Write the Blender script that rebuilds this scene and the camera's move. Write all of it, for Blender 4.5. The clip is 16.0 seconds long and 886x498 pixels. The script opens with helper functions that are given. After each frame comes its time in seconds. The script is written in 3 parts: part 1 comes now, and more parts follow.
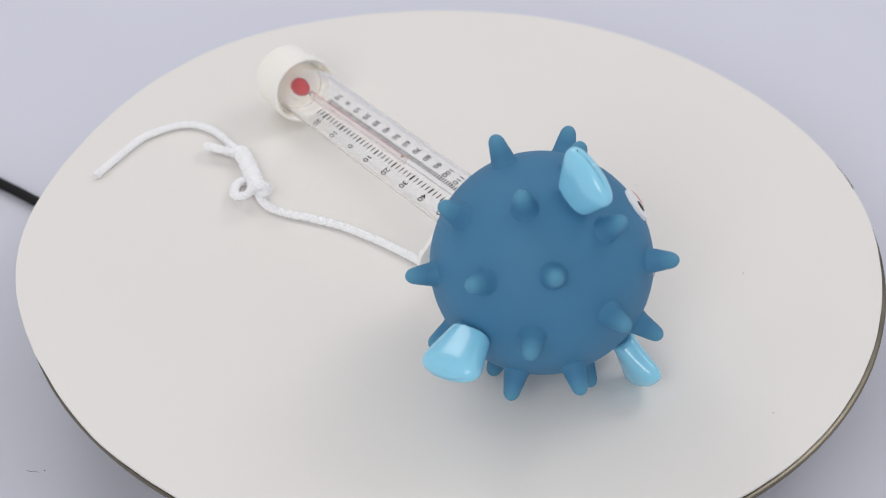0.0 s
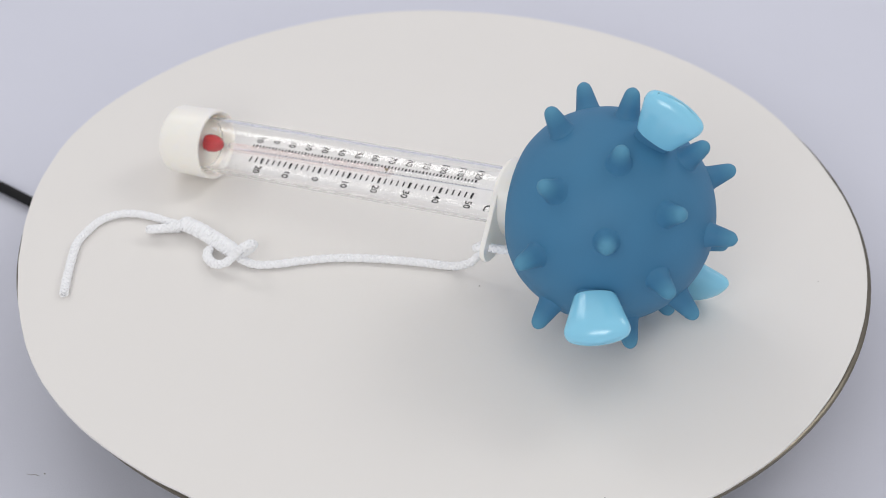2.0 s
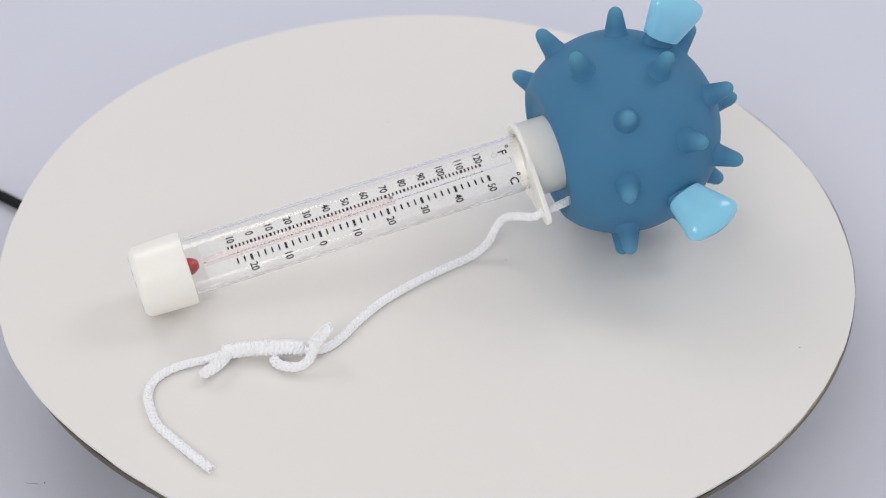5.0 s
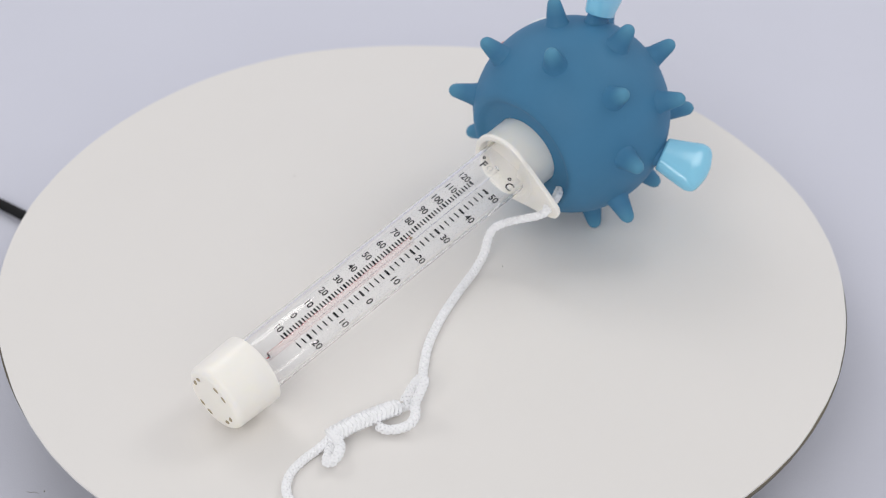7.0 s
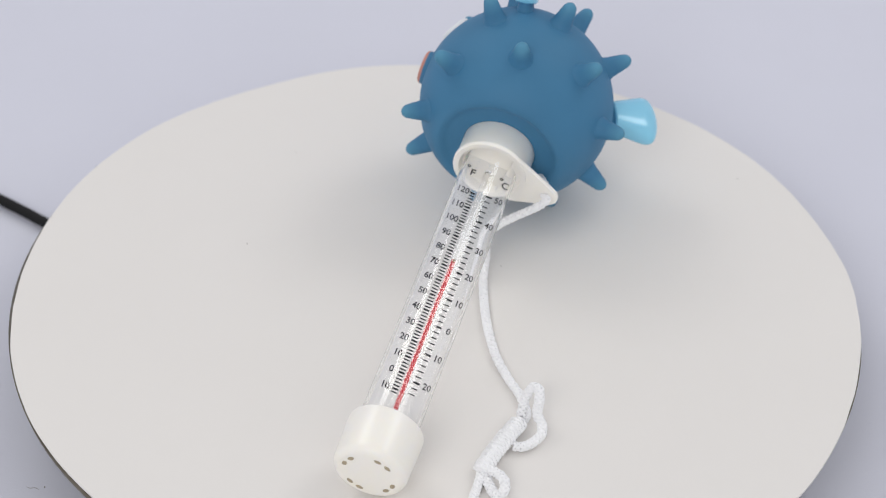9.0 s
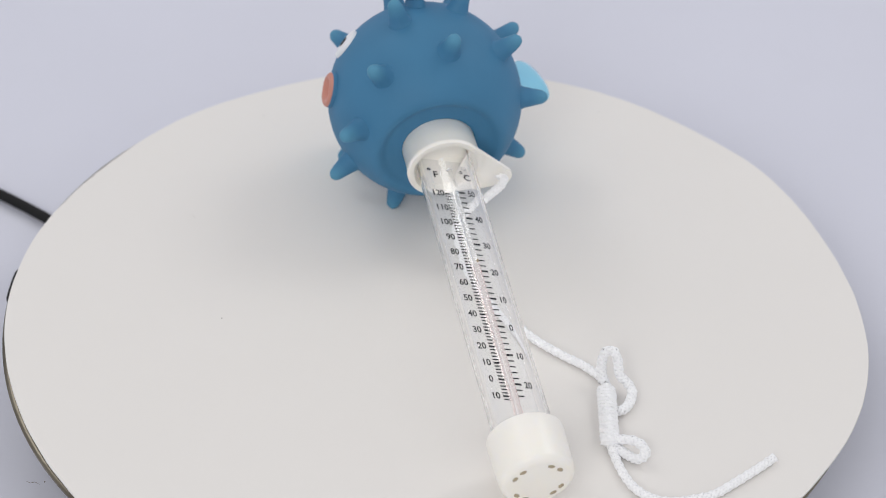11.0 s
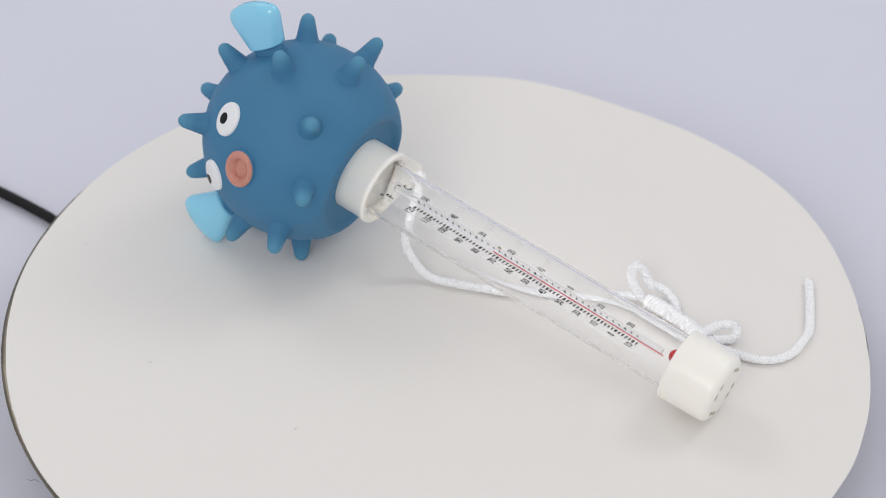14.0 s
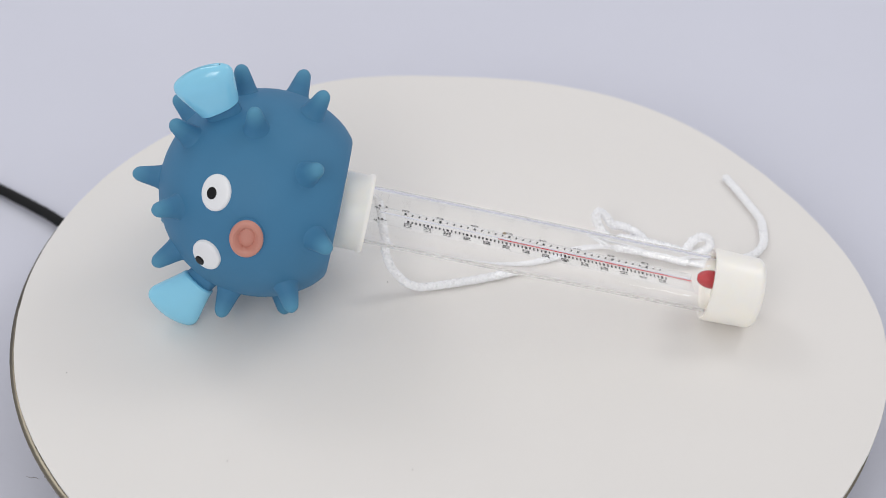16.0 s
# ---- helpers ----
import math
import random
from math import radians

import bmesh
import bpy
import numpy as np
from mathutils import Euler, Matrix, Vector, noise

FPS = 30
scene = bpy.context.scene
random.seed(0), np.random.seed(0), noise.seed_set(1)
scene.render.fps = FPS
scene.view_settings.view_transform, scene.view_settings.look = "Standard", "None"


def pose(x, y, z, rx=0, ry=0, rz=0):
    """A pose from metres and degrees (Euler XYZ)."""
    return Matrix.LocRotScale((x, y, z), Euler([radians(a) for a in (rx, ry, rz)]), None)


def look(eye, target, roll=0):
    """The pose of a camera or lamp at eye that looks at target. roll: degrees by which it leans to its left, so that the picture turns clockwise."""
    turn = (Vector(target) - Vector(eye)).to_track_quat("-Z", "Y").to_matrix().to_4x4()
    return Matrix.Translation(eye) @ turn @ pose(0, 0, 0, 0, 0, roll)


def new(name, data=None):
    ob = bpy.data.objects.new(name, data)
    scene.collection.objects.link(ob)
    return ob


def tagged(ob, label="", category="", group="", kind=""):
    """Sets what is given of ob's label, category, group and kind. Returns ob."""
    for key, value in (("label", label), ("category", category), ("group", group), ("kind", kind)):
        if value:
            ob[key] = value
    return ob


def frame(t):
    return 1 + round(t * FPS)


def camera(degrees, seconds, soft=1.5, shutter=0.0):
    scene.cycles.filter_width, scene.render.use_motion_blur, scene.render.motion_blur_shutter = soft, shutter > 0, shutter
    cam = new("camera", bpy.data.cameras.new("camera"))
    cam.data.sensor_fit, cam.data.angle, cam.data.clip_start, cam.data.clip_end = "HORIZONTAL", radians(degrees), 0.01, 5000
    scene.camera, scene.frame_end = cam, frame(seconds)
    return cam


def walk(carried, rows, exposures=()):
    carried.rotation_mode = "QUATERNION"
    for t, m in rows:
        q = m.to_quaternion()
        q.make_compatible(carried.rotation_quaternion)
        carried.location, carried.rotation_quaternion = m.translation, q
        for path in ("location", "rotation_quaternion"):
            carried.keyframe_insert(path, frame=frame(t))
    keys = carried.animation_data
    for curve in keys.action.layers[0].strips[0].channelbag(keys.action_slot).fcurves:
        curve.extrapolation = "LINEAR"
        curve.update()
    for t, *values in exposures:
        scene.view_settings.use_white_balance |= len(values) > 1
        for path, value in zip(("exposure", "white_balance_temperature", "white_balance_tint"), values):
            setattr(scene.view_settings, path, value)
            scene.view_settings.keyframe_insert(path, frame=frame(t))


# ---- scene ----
# The camera, focused on the toy, stands on a tripod that yields by a few tenths of a degree: seconds, degrees of tilt.
cam = camera(24.0, 16.0, soft=0.8)
cam.data.dof.use_dof = True
cam.data.dof.focus_distance = 0.70
cam.data.dof.aperture_fstop = 13.0
DRIFT = [
    (0.0, -0.217), (0.5, -0.201), (1.0, -0.181), (1.5, -0.155), (2.0, -0.127), (2.5, -0.101),
    (3.0, -0.075), (3.5, -0.044), (4.0, -0.003), (4.5, 0.052), (5.0, 0.115), (5.5, 0.180),
    (6.0, 0.244), (6.5, 0.304), (7.0, 0.349), (7.5, 0.360), (8.0, 0.329), (8.5, 0.278),
    (9.0, 0.233), (9.5, 0.195), (10.0, 0.158), (10.5, 0.121), (11.0, 0.086), (11.5, 0.058),
    (12.0, 0.042), (12.5, 0.037), (13.0, 0.038), (13.5, 0.035), (14.0, 0.022), (14.5, 0.003),
    (15.0, -0.015), (15.5, -0.031), (16.0, -0.047),
]
STAND = pose(-0.0018, -0.5765, 0.4799, 51.101, -1.220, 0.984)
walk(cam, [(t, STAND @ pose(0, 0, 0, tilt)) for t, tilt in DRIFT])

# The platter's turning: seconds, place of its axis, lean and turn in degrees.
PLATE = [
    (0.0, -0.00454, -0.00472, 0.01066, 0.50, -0.31, -0.01),
    (0.5, -0.00415, -0.00297, 0.00910, 0.27, -0.27, 7.45),
    (1.0, -0.00373, -0.00091, 0.00785, 0.12, -0.25, 14.86),
    (1.5, -0.00337, 0.00072, 0.00742, 0.02, -0.28, 22.44),
    (2.0, -0.00322, 0.00127, 0.00800, -0.08, -0.32, 29.86),
    (2.5, -0.00303, 0.00121, 0.00921, -0.18, -0.35, 37.35),
    (3.0, -0.00253, 0.00110, 0.01044, -0.29, -0.38, 44.88),
    (3.5, -0.00199, 0.00140, 0.01104, -0.39, -0.36, 52.44),
    (4.0, -0.00161, 0.00261, 0.01069, -0.44, -0.29, 59.98),
    (4.5, -0.00121, 0.00403, 0.00984, -0.42, -0.22, 67.44),
    (5.0, -0.00067, 0.00481, 0.00891, -0.39, -0.17, 74.83),
    (5.5, -0.00012, 0.00508, 0.00771, -0.36, -0.15, 82.13),
    (6.0, 0.00025, 0.00519, 0.00597, -0.33, -0.13, 89.32),
    (6.5, 0.00037, 0.00544, 0.00353, -0.27, -0.10, 96.38),
    (7.0, 0.00067, 0.00571, 0.00091, -0.18, -0.08, 103.28),
    (7.5, 0.00206, 0.00561, -0.00130, -0.06, -0.05, 110.08),
    (8.0, 0.00439, 0.00497, -0.00305, 0.06, -0.01, 116.99),
    (8.5, 0.00629, 0.00404, -0.00439, 0.16, 0.06, 123.71),
    (9.0, 0.00699, 0.00333, -0.00534, 0.21, 0.12, 130.79),
    (9.5, 0.00685, 0.00274, -0.00579, 0.22, 0.13, 138.04),
    (10.0, 0.00630, 0.00199, -0.00572, 0.23, 0.11, 145.36),
    (10.5, 0.00555, 0.00126, -0.00547, 0.24, 0.06, 152.73),
    (11.0, 0.00479, 0.00082, -0.00540, 0.27, 0.00, 160.14),
    (11.5, 0.00415, 0.00089, -0.00576, 0.31, -0.07, 167.58),
    (12.0, 0.00346, 0.00107, -0.00622, 0.32, -0.16, 175.01),
    (12.5, 0.00253, 0.00056, -0.00616, 0.26, -0.26, 182.33),
    (13.0, 0.00147, -0.00067, -0.00549, 0.12, -0.32, 189.55),
    (13.5, 0.00055, -0.00202, -0.00468, -0.03, -0.34, 196.75),
    (14.0, -0.00014, -0.00320, -0.00422, -0.18, -0.32, 203.95),
    (14.5, -0.00067, -0.00415, -0.00423, -0.31, -0.27, 211.03),
    (15.0, -0.00111, -0.00510, -0.00424, -0.43, -0.23, 218.21),
    (15.5, -0.00143, -0.00628, -0.00384, -0.53, -0.19, 225.87),
    (16.0, -0.00169, -0.00754, -0.00325, -0.62, -0.17, 233.41),
]

# ---- light ----
world = bpy.data.worlds.new("studio")
world.use_nodes = True
scene.world = world
bg = world.node_tree.nodes["Background"]
bg.inputs["Color"].default_value = (0.98, 0.98, 1.0, 1)
bg.inputs["Strength"].default_value = 0.620


def softbox(name, eye, target, size, watts, colour):
    lamp = bpy.data.lights.new(name, "AREA")
    lamp.shape, lamp.size, lamp.size_y, lamp.energy, lamp.color = "RECTANGLE", size, size, watts, colour
    ob = new(name, lamp)
    ob.matrix_world = look(eye, target)
    return ob


WARM = (1.0, 0.985, 0.96)
softbox("softbox_lamp", (-0.55, 0.62, 0.95), (0, 0, 0), 0.42, 1.68, WARM)
softbox("softbox_lamp", (0.70, 0.40, 0.95), (0, 0, 0), 0.42, 1.95, WARM)
softbox("softbox_lamp", (-0.32, -1.05, 0.85), (0, 0, 0), 0.50, 3.9, WARM)
scene.view_settings.exposure = 0.0


# ---- materials ----
def material(name, colour, rough=0.5, metal=0.0, vary=0.06, scale=60.0, bump=0.0, bump_scale=400.0, coat=0.0, spec=0.5, sss=0.0):
    m = bpy.data.materials.new(name)
    m.use_nodes = True
    nt = m.node_tree
    b = nt.nodes["Principled BSDF"]
    b.inputs["Roughness"].default_value = rough
    b.inputs["Metallic"].default_value = metal
    b.inputs["Specular IOR Level"].default_value = spec
    b.inputs["Coat Weight"].default_value = coat
    b.inputs["Coat Roughness"].default_value = 0.08
    if sss:
        b.inputs["Subsurface Weight"].default_value = sss
        b.inputs["Subsurface Radius"].default_value = (0.006, 0.0055, 0.0045)
        b.inputs["Subsurface Scale"].default_value = 0.5
    co = nt.nodes.new("ShaderNodeTexCoord")
    big = nt.nodes.new("ShaderNodeTexNoise")
    big.inputs["Scale"].default_value, big.inputs["Detail"].default_value = scale, 5.0
    nt.links.new(co.outputs["Object"], big.inputs["Vector"])
    ramp = nt.nodes.new("ShaderNodeMix")
    ramp.data_type = "RGBA"
    dark = [c * (1 - vary) for c in colour]
    light = [min(1.0, c * (1 + vary)) for c in colour]
    ramp.inputs[6].default_value, ramp.inputs[7].default_value = (*dark, 1), (*light, 1)
    nt.links.new(big.outputs["Fac"], ramp.inputs[0])
    nt.links.new(ramp.outputs[2], b.inputs["Base Color"])
    if bump:
        fine = nt.nodes.new("ShaderNodeTexNoise")
        fine.inputs["Scale"].default_value, fine.inputs["Detail"].default_value = bump_scale, 4.0
        nt.links.new(co.outputs["Object"], fine.inputs["Vector"])
        bp = nt.nodes.new("ShaderNodeBump")
        bp.inputs["Strength"].default_value, bp.inputs["Distance"].default_value = bump, 0.0004
        nt.links.new(fine.outputs["Fac"], bp.inputs["Height"])
        nt.links.new(bp.outputs["Normal"], b.inputs["Normal"])
    return m


def glass(name, ior, tint=(1, 1, 1)):
    m = bpy.data.materials.new(name)
    m.use_nodes = True
    b = m.node_tree.nodes["Principled BSDF"]
    b.inputs["Base Color"].default_value = (*tint, 1)
    b.inputs["Roughness"].default_value = 0.0
    b.inputs["IOR"].default_value = ior
    b.inputs["Transmission Weight"].default_value = 1.0
    return m


def milky(name, share, colour=(0.9, 0.91, 0.93)):
    m = bpy.data.materials.new(name)
    m.use_nodes = True
    nt = m.node_tree
    nt.nodes.remove(nt.nodes["Principled BSDF"])
    clear, white, mix = (nt.nodes.new(k) for k in ("ShaderNodeBsdfTransparent", "ShaderNodeBsdfDiffuse", "ShaderNodeMixShader"))
    white.inputs["Color"].default_value = (*colour, 1)
    mix.inputs[0].default_value = share
    nt.links.new(clear.outputs[0], mix.inputs[1])
    nt.links.new(white.outputs[0], mix.inputs[2])
    nt.links.new(mix.outputs[0], nt.nodes["Material Output"].inputs["Surface"])
    return m


BLUE = material("matte_blue_vinyl", (0.052, 0.193, 0.346), 0.6, vary=0.10, scale=45, bump=0.10, bump_scale=900, spec=0.35)


def worn_spike():
    """The body's vinyl, blended to a paler teal towards the tip."""
    m = material("matte_blue_vinyl_spike", (0.052, 0.193, 0.346), 0.6, vary=0.10, scale=45, bump=0.10, bump_scale=900, spec=0.35)
    nt = m.node_tree
    b = nt.nodes["Principled BSDF"]
    under = b.inputs["Base Color"].links[0].from_socket
    co = nt.nodes.new("ShaderNodeTexCoord")
    split = nt.nodes.new("ShaderNodeSeparateXYZ")
    nt.links.new(co.outputs["Object"], split.inputs[0])
    tip_fade = nt.nodes.new("ShaderNodeMapRange")
    tip_fade.inputs["From Min"].default_value, tip_fade.inputs["From Max"].default_value = 0.004, 0.0105
    tip_fade.inputs["To Max"].default_value = 0.55
    nt.links.new(split.outputs[0], tip_fade.inputs["Value"])
    mix = nt.nodes.new("ShaderNodeMix")
    mix.data_type = "RGBA"
    mix.inputs[7].default_value = (0.12, 0.36, 0.50, 1)
    nt.links.new(tip_fade.outputs["Result"], mix.inputs[0])
    nt.links.new(under, mix.inputs[6])
    nt.links.new(mix.outputs[2], b.inputs["Base Color"])
    return m


SPIKED = worn_spike()
CYAN = material("glossy_cyan_paint", (0.26, 0.645, 0.86), 0.2, vary=0.05, scale=90, bump=0.15, bump_scale=160, coat=0.4)
PINK = material("salmon_paint", (0.57, 0.25, 0.195), 0.4, vary=0.08, scale=220, bump=0.15)
EYE = material("white_eye_paint", (0.82, 0.83, 0.85), 0.35, vary=0.05, scale=200, bump=0.12, bump_scale=260)
PUPIL = material("black_eye_paint", (0.008, 0.008, 0.009), 0.25, vary=0.2, spec=0.2)
IVORY = material("ivory_plastic", (0.965, 0.925, 0.858), 0.28, vary=0.025, scale=70, bump=0.04, bump_scale=300, sss=0.3)
HOLE = material("hole_shadow_brown", (0.30, 0.23, 0.14), 0.7, vary=0.3, scale=900)
DRAIN = material("beige_hole_shade", (0.42, 0.35, 0.24), 0.7, vary=0.3, scale=900)
TUBE = glass("clear_acrylic", 1.42)
GLASS = glass("capillary_glass", 1.5)
MILK = milky("milky_scale_backing", 0.20, (0.88, 0.90, 0.94))
INK = material("black_scale_ink", (0.012, 0.012, 0.014), 0.9, vary=0.3, scale=900, spec=0.05)
RED = material("red_spirit", (0.50, 0.012, 0.02), 0.15, vary=0.1, scale=300)
CORDM = material("white_nylon_braid", (0.95, 0.955, 1.0), 0.45, vary=0.05, scale=1500, spec=0.4)
CARD = material("ivory_card", (0.806, 0.782, 0.757), 0.85, vary=0.018, scale=14, bump=0.05, bump_scale=700, spec=0.2)
# the strong mottling paints in uneven reflections that the even world lacks
METAL = material("brushed_metal_rim", (0.19, 0.17, 0.135), 0.3, metal=1.0, vary=0.6, scale=40)
BLACK = material("black_plastic", (0.010, 0.010, 0.011), 0.6, vary=0.3, scale=120, bump=0.1, spec=0.2)
GROUND = material("white_backdrop_cloth", (0.68, 0.69, 0.78), 0.85, vary=0.035, scale=9, bump=0.2, bump_scale=1500)
SPECK = material("dust_grain", (0.16, 0.14, 0.12), 0.8, vary=0.3)


# ---- mesh helpers ----
def mesh_object(name, bm, mat, smooth=True):
    bmesh.ops.recalc_face_normals(bm, faces=bm.faces)
    me = bpy.data.meshes.new(name)
    bm.to_mesh(me)
    bm.free()
    me.materials.append(mat)
    if smooth:
        me.shade_smooth()
        me.set_sharp_from_angle(angle=radians(38))
    return new(name, me)


def part(name, bm, mat, parent, label="", smooth=True):
    ob = mesh_object(name, bm, mat, smooth)
    ob.parent = parent
    return tagged(ob, label)


def lathe(profile, n=64, close=True):
    """A surface of revolution about x, from (x, r) pairs."""
    bm = bmesh.new()
    rings = []
    for x, r in profile:
        if r < 1e-6:
            rings.append([bm.verts.new((x, 0, 0))])
        else:
            rings.append([bm.verts.new((x, r * math.cos(2 * math.pi * k / n), r * math.sin(2 * math.pi * k / n))) for k in range(n)])
    for a, b in zip(rings, rings[1:]):
        for k in range(n):
            q = (k + 1) % n
            vs = [a[k % len(a)], a[q % len(a)], b[q % len(b)], b[k % len(b)]]
            vs = list(dict.fromkeys(vs))
            if len(vs) > 2:
                bm.faces.new(vs)
    return bm


def arc(cx, cr, rad, a0, a1, n=8):
    """Points of a round corner in (x, r)."""
    return [(cx + rad * math.cos(radians(a0 + (a1 - a0) * k / n)), cr + rad * math.sin(radians(a0 + (a1 - a0) * k / n))) for k in range(n + 1)]


def smooth_path(points, step):
    """A dense even path through the points (Catmull-Rom)."""
    p = [Vector(q) for q in points]
    p = [p[0] * 2 - p[1]] + p + [p[-1] * 2 - p[-2]]
    out = []
    for i in range(1, len(p) - 2):
        n = max(2, int((p[i + 1] - p[i]).length / step))
        for k in range(n):
            t = k / n
            a, b, c, d = p[i - 1:i + 3]
            out.append(0.5 * (2 * b + (c - a) * t + (2 * a - 5 * b + 4 * c - d) * t * t + (3 * b - a - 3 * c + d) * t ** 3))
    out.append(p[-2])
    return out


def braid(bm, points, radius, step=0.00030, n=24, pitch=0.0018, flat=0.8, relief=0.14, fray=0.0):
    """A plaited cord swept along the points."""
    path = smooth_path(points, step)
    rings, side, s = [], None, 0.0
    for i, q in enumerate(path):
        t = (path[min(i + 1, len(path) - 1)] - path[max(i - 1, 0)]).normalized()
        up = Vector((0, 0, 1)) - t * t.z
        if up.length < 0.2:
            up = (side.cross(t) if side else Vector((1, 0, 0)))
        up.normalize()
        side = t.cross(up)
        if i:
            s += (q - path[i - 1]).length
        end = min(1.0, 0.35 + min(i, len(path) - 1 - i) / 5)
        ring = []
        for k in range(n):
            a = 2 * math.pi * k / n
            col = (a + math.pi / 4) % (math.pi / 2) - math.pi / 4
            w = 0.5 * (math.cos(4 * col) - 1) + math.sin(2 * math.pi * s / pitch + 5 * abs(col) + (math.pi if int((a + math.pi / 4) / (math.pi / 2)) % 2 else 0))
            r = radius * end * (1 + relief * w + fray * (random.random() - 0.5))
            ring.append(bm.verts.new(q + side * (r * math.cos(a)) + up * (r * flat * math.sin(a))))
        rings.append(ring)
    for a, b in zip(rings, rings[1:]):
        for k in range(n):
            bm.faces.new((a[k], a[(k + 1) % n], b[(k + 1) % n], b[k]))
    bm.faces.new(rings[0][::-1])
    bm.faces.new(rings[-1])
    return bm


def plait(bm, points, radius, pitch=0.0064):
    """A cord of eight strands, four winding each way over and under, round a soft core."""
    braid(bm, points, radius * 0.80, step=0.0010, n=12, relief=0.0, flat=0.85)
    bm.verts.ensure_lookup_table()
    anchor = bm.verts[-1]
    path = smooth_path(points, 0.00040)
    side, run, frames = None, 0.0, []
    for i, q in enumerate(path):
        t = (path[min(i + 1, len(path) - 1)] - path[max(i - 1, 0)]).normalized()
        up = Vector((0, 0, 1)) - t * t.z
        if up.length < 0.2:
            up = (side.cross(t) if side else Vector((1, 0, 0)))
        up.normalize()
        side = t.cross(up)
        if i:
            run += (q - path[i - 1]).length
        frames.append((q, t, side, up, run))
    for way in (1, -1):
        for k in range(4):
            rings = []
            for q, t, sd, up, run in frames:
                a = way * 2 * math.pi * run / pitch + math.pi / 2 * k + (math.pi / 4 if way < 0 else 0)
                lift = 0.88 + 0.13 * way * math.sin(8 * math.pi * run / pitch + math.pi * k)
                out = sd * math.cos(a) + up * (0.85 * math.sin(a))
                across = (up * math.cos(a) - sd * math.sin(a)) * 0.8 - t * (0.5 * way)
                cen = q + out * (radius * lift)
                rings.append([bm.verts.new(cen + across * (radius * 0.36 * math.cos(b)) + out * (radius * 0.20 * math.sin(b))) for b in (0, 1.05, 2.09, 3.14, 4.19, 5.24)])
            for a, b in zip(rings, rings[1:]):
                for j in range(6):
                    bm.faces.new((a[j], a[(j + 1) % 6], b[(j + 1) % 6], b[j]))
            bm.faces.new(rings[0][::-1])
            bm.faces.new(rings[-1])
            bm.faces.new((anchor, rings[-1][0], rings[-1][1]))
    return bm


def text_mesh(bm, words, x, y, size, narrow=1.0, align="CENTER"):
    """Adds printed words to bm, in the plane z = 0."""
    cu = bpy.data.curves.new("print", "FONT")
    cu.body, cu.size, cu.align_x, cu.align_y = words, size, align, "CENTER"
    cu.resolution_u, cu.offset = 3, size * 0.019
    ob = bpy.data.objects.new("print", cu)
    me = bpy.data.meshes.new_from_object(ob)
    vs = [bm.verts.new((x + v.co.x * narrow, y + v.co.y, 0)) for v in me.vertices]
    for f in me.polygons:
        try:
            bm.faces.new([vs[i] for i in f.vertices])
        except ValueError:
            pass
    bpy.data.objects.remove(ob)
    bpy.data.curves.remove(cu)
    bpy.data.meshes.remove(me)


def bar(bm, x0, x1, y, w):
    bm.faces.new([bm.verts.new(v) for v in ((x0, y - w / 2, 0), (x1, y - w / 2, 0), (x1, y + w / 2, 0), (x0, y + w / 2, 0))])


# ---- backdrop ----
GROUND_Z = -0.042


def backdrop():
    bm = bmesh.new()
    nx, ny = 90, 110
    grid = []
    for j in range(ny + 1):
        row = []
        for i in range(nx + 1):
            x, y = -1.5 + 3.0 * i / nx, -1.5 + 2.7 * j / ny
            z = GROUND_Z + 0.0015 * noise.noise((x * 5, y * 5, 0.3)) - 0.001
            if y > 0.75:
                z += min(1.4, 1.6 * (y - 0.75) ** 2 * 4)
            row.append(bm.verts.new((x, y, z)))
        grid.append(row)
    for j in range(ny):
        for i in range(nx):
            bm.faces.new((grid[j][i], grid[j][i + 1], grid[j + 1][i + 1], grid[j + 1][i]))
    ob = mesh_object("backdrop", bm, GROUND)
    tagged(ob, "seamless bluish-white studio backdrop sheet under the turntable", "backdrop", kind="structure")


backdrop()


# ---- turntable ----
CX, CY = 0.0059, 0.0086
# mean radius, then cosine and sine shares of the hand-cut outline
EDGE = (0.15237, (0.00592, 0.00858), (0.00001, 0.00008), (0.00005, 0.00007), (0.00030, 0.00043), (-0.00024, -0.00021), (0.00040, 0.00021), (-0.00046, 0.00018))


def card_radius(a):
    r = EDGE[0] + sum(c * math.cos(k * a) + d * math.sin(k * a) for k, (c, d) in enumerate(EDGE[1:], 1))
    return r + 0.00025 * noise.noise((14 * math.cos(a), 14 * math.sin(a), 2.0))


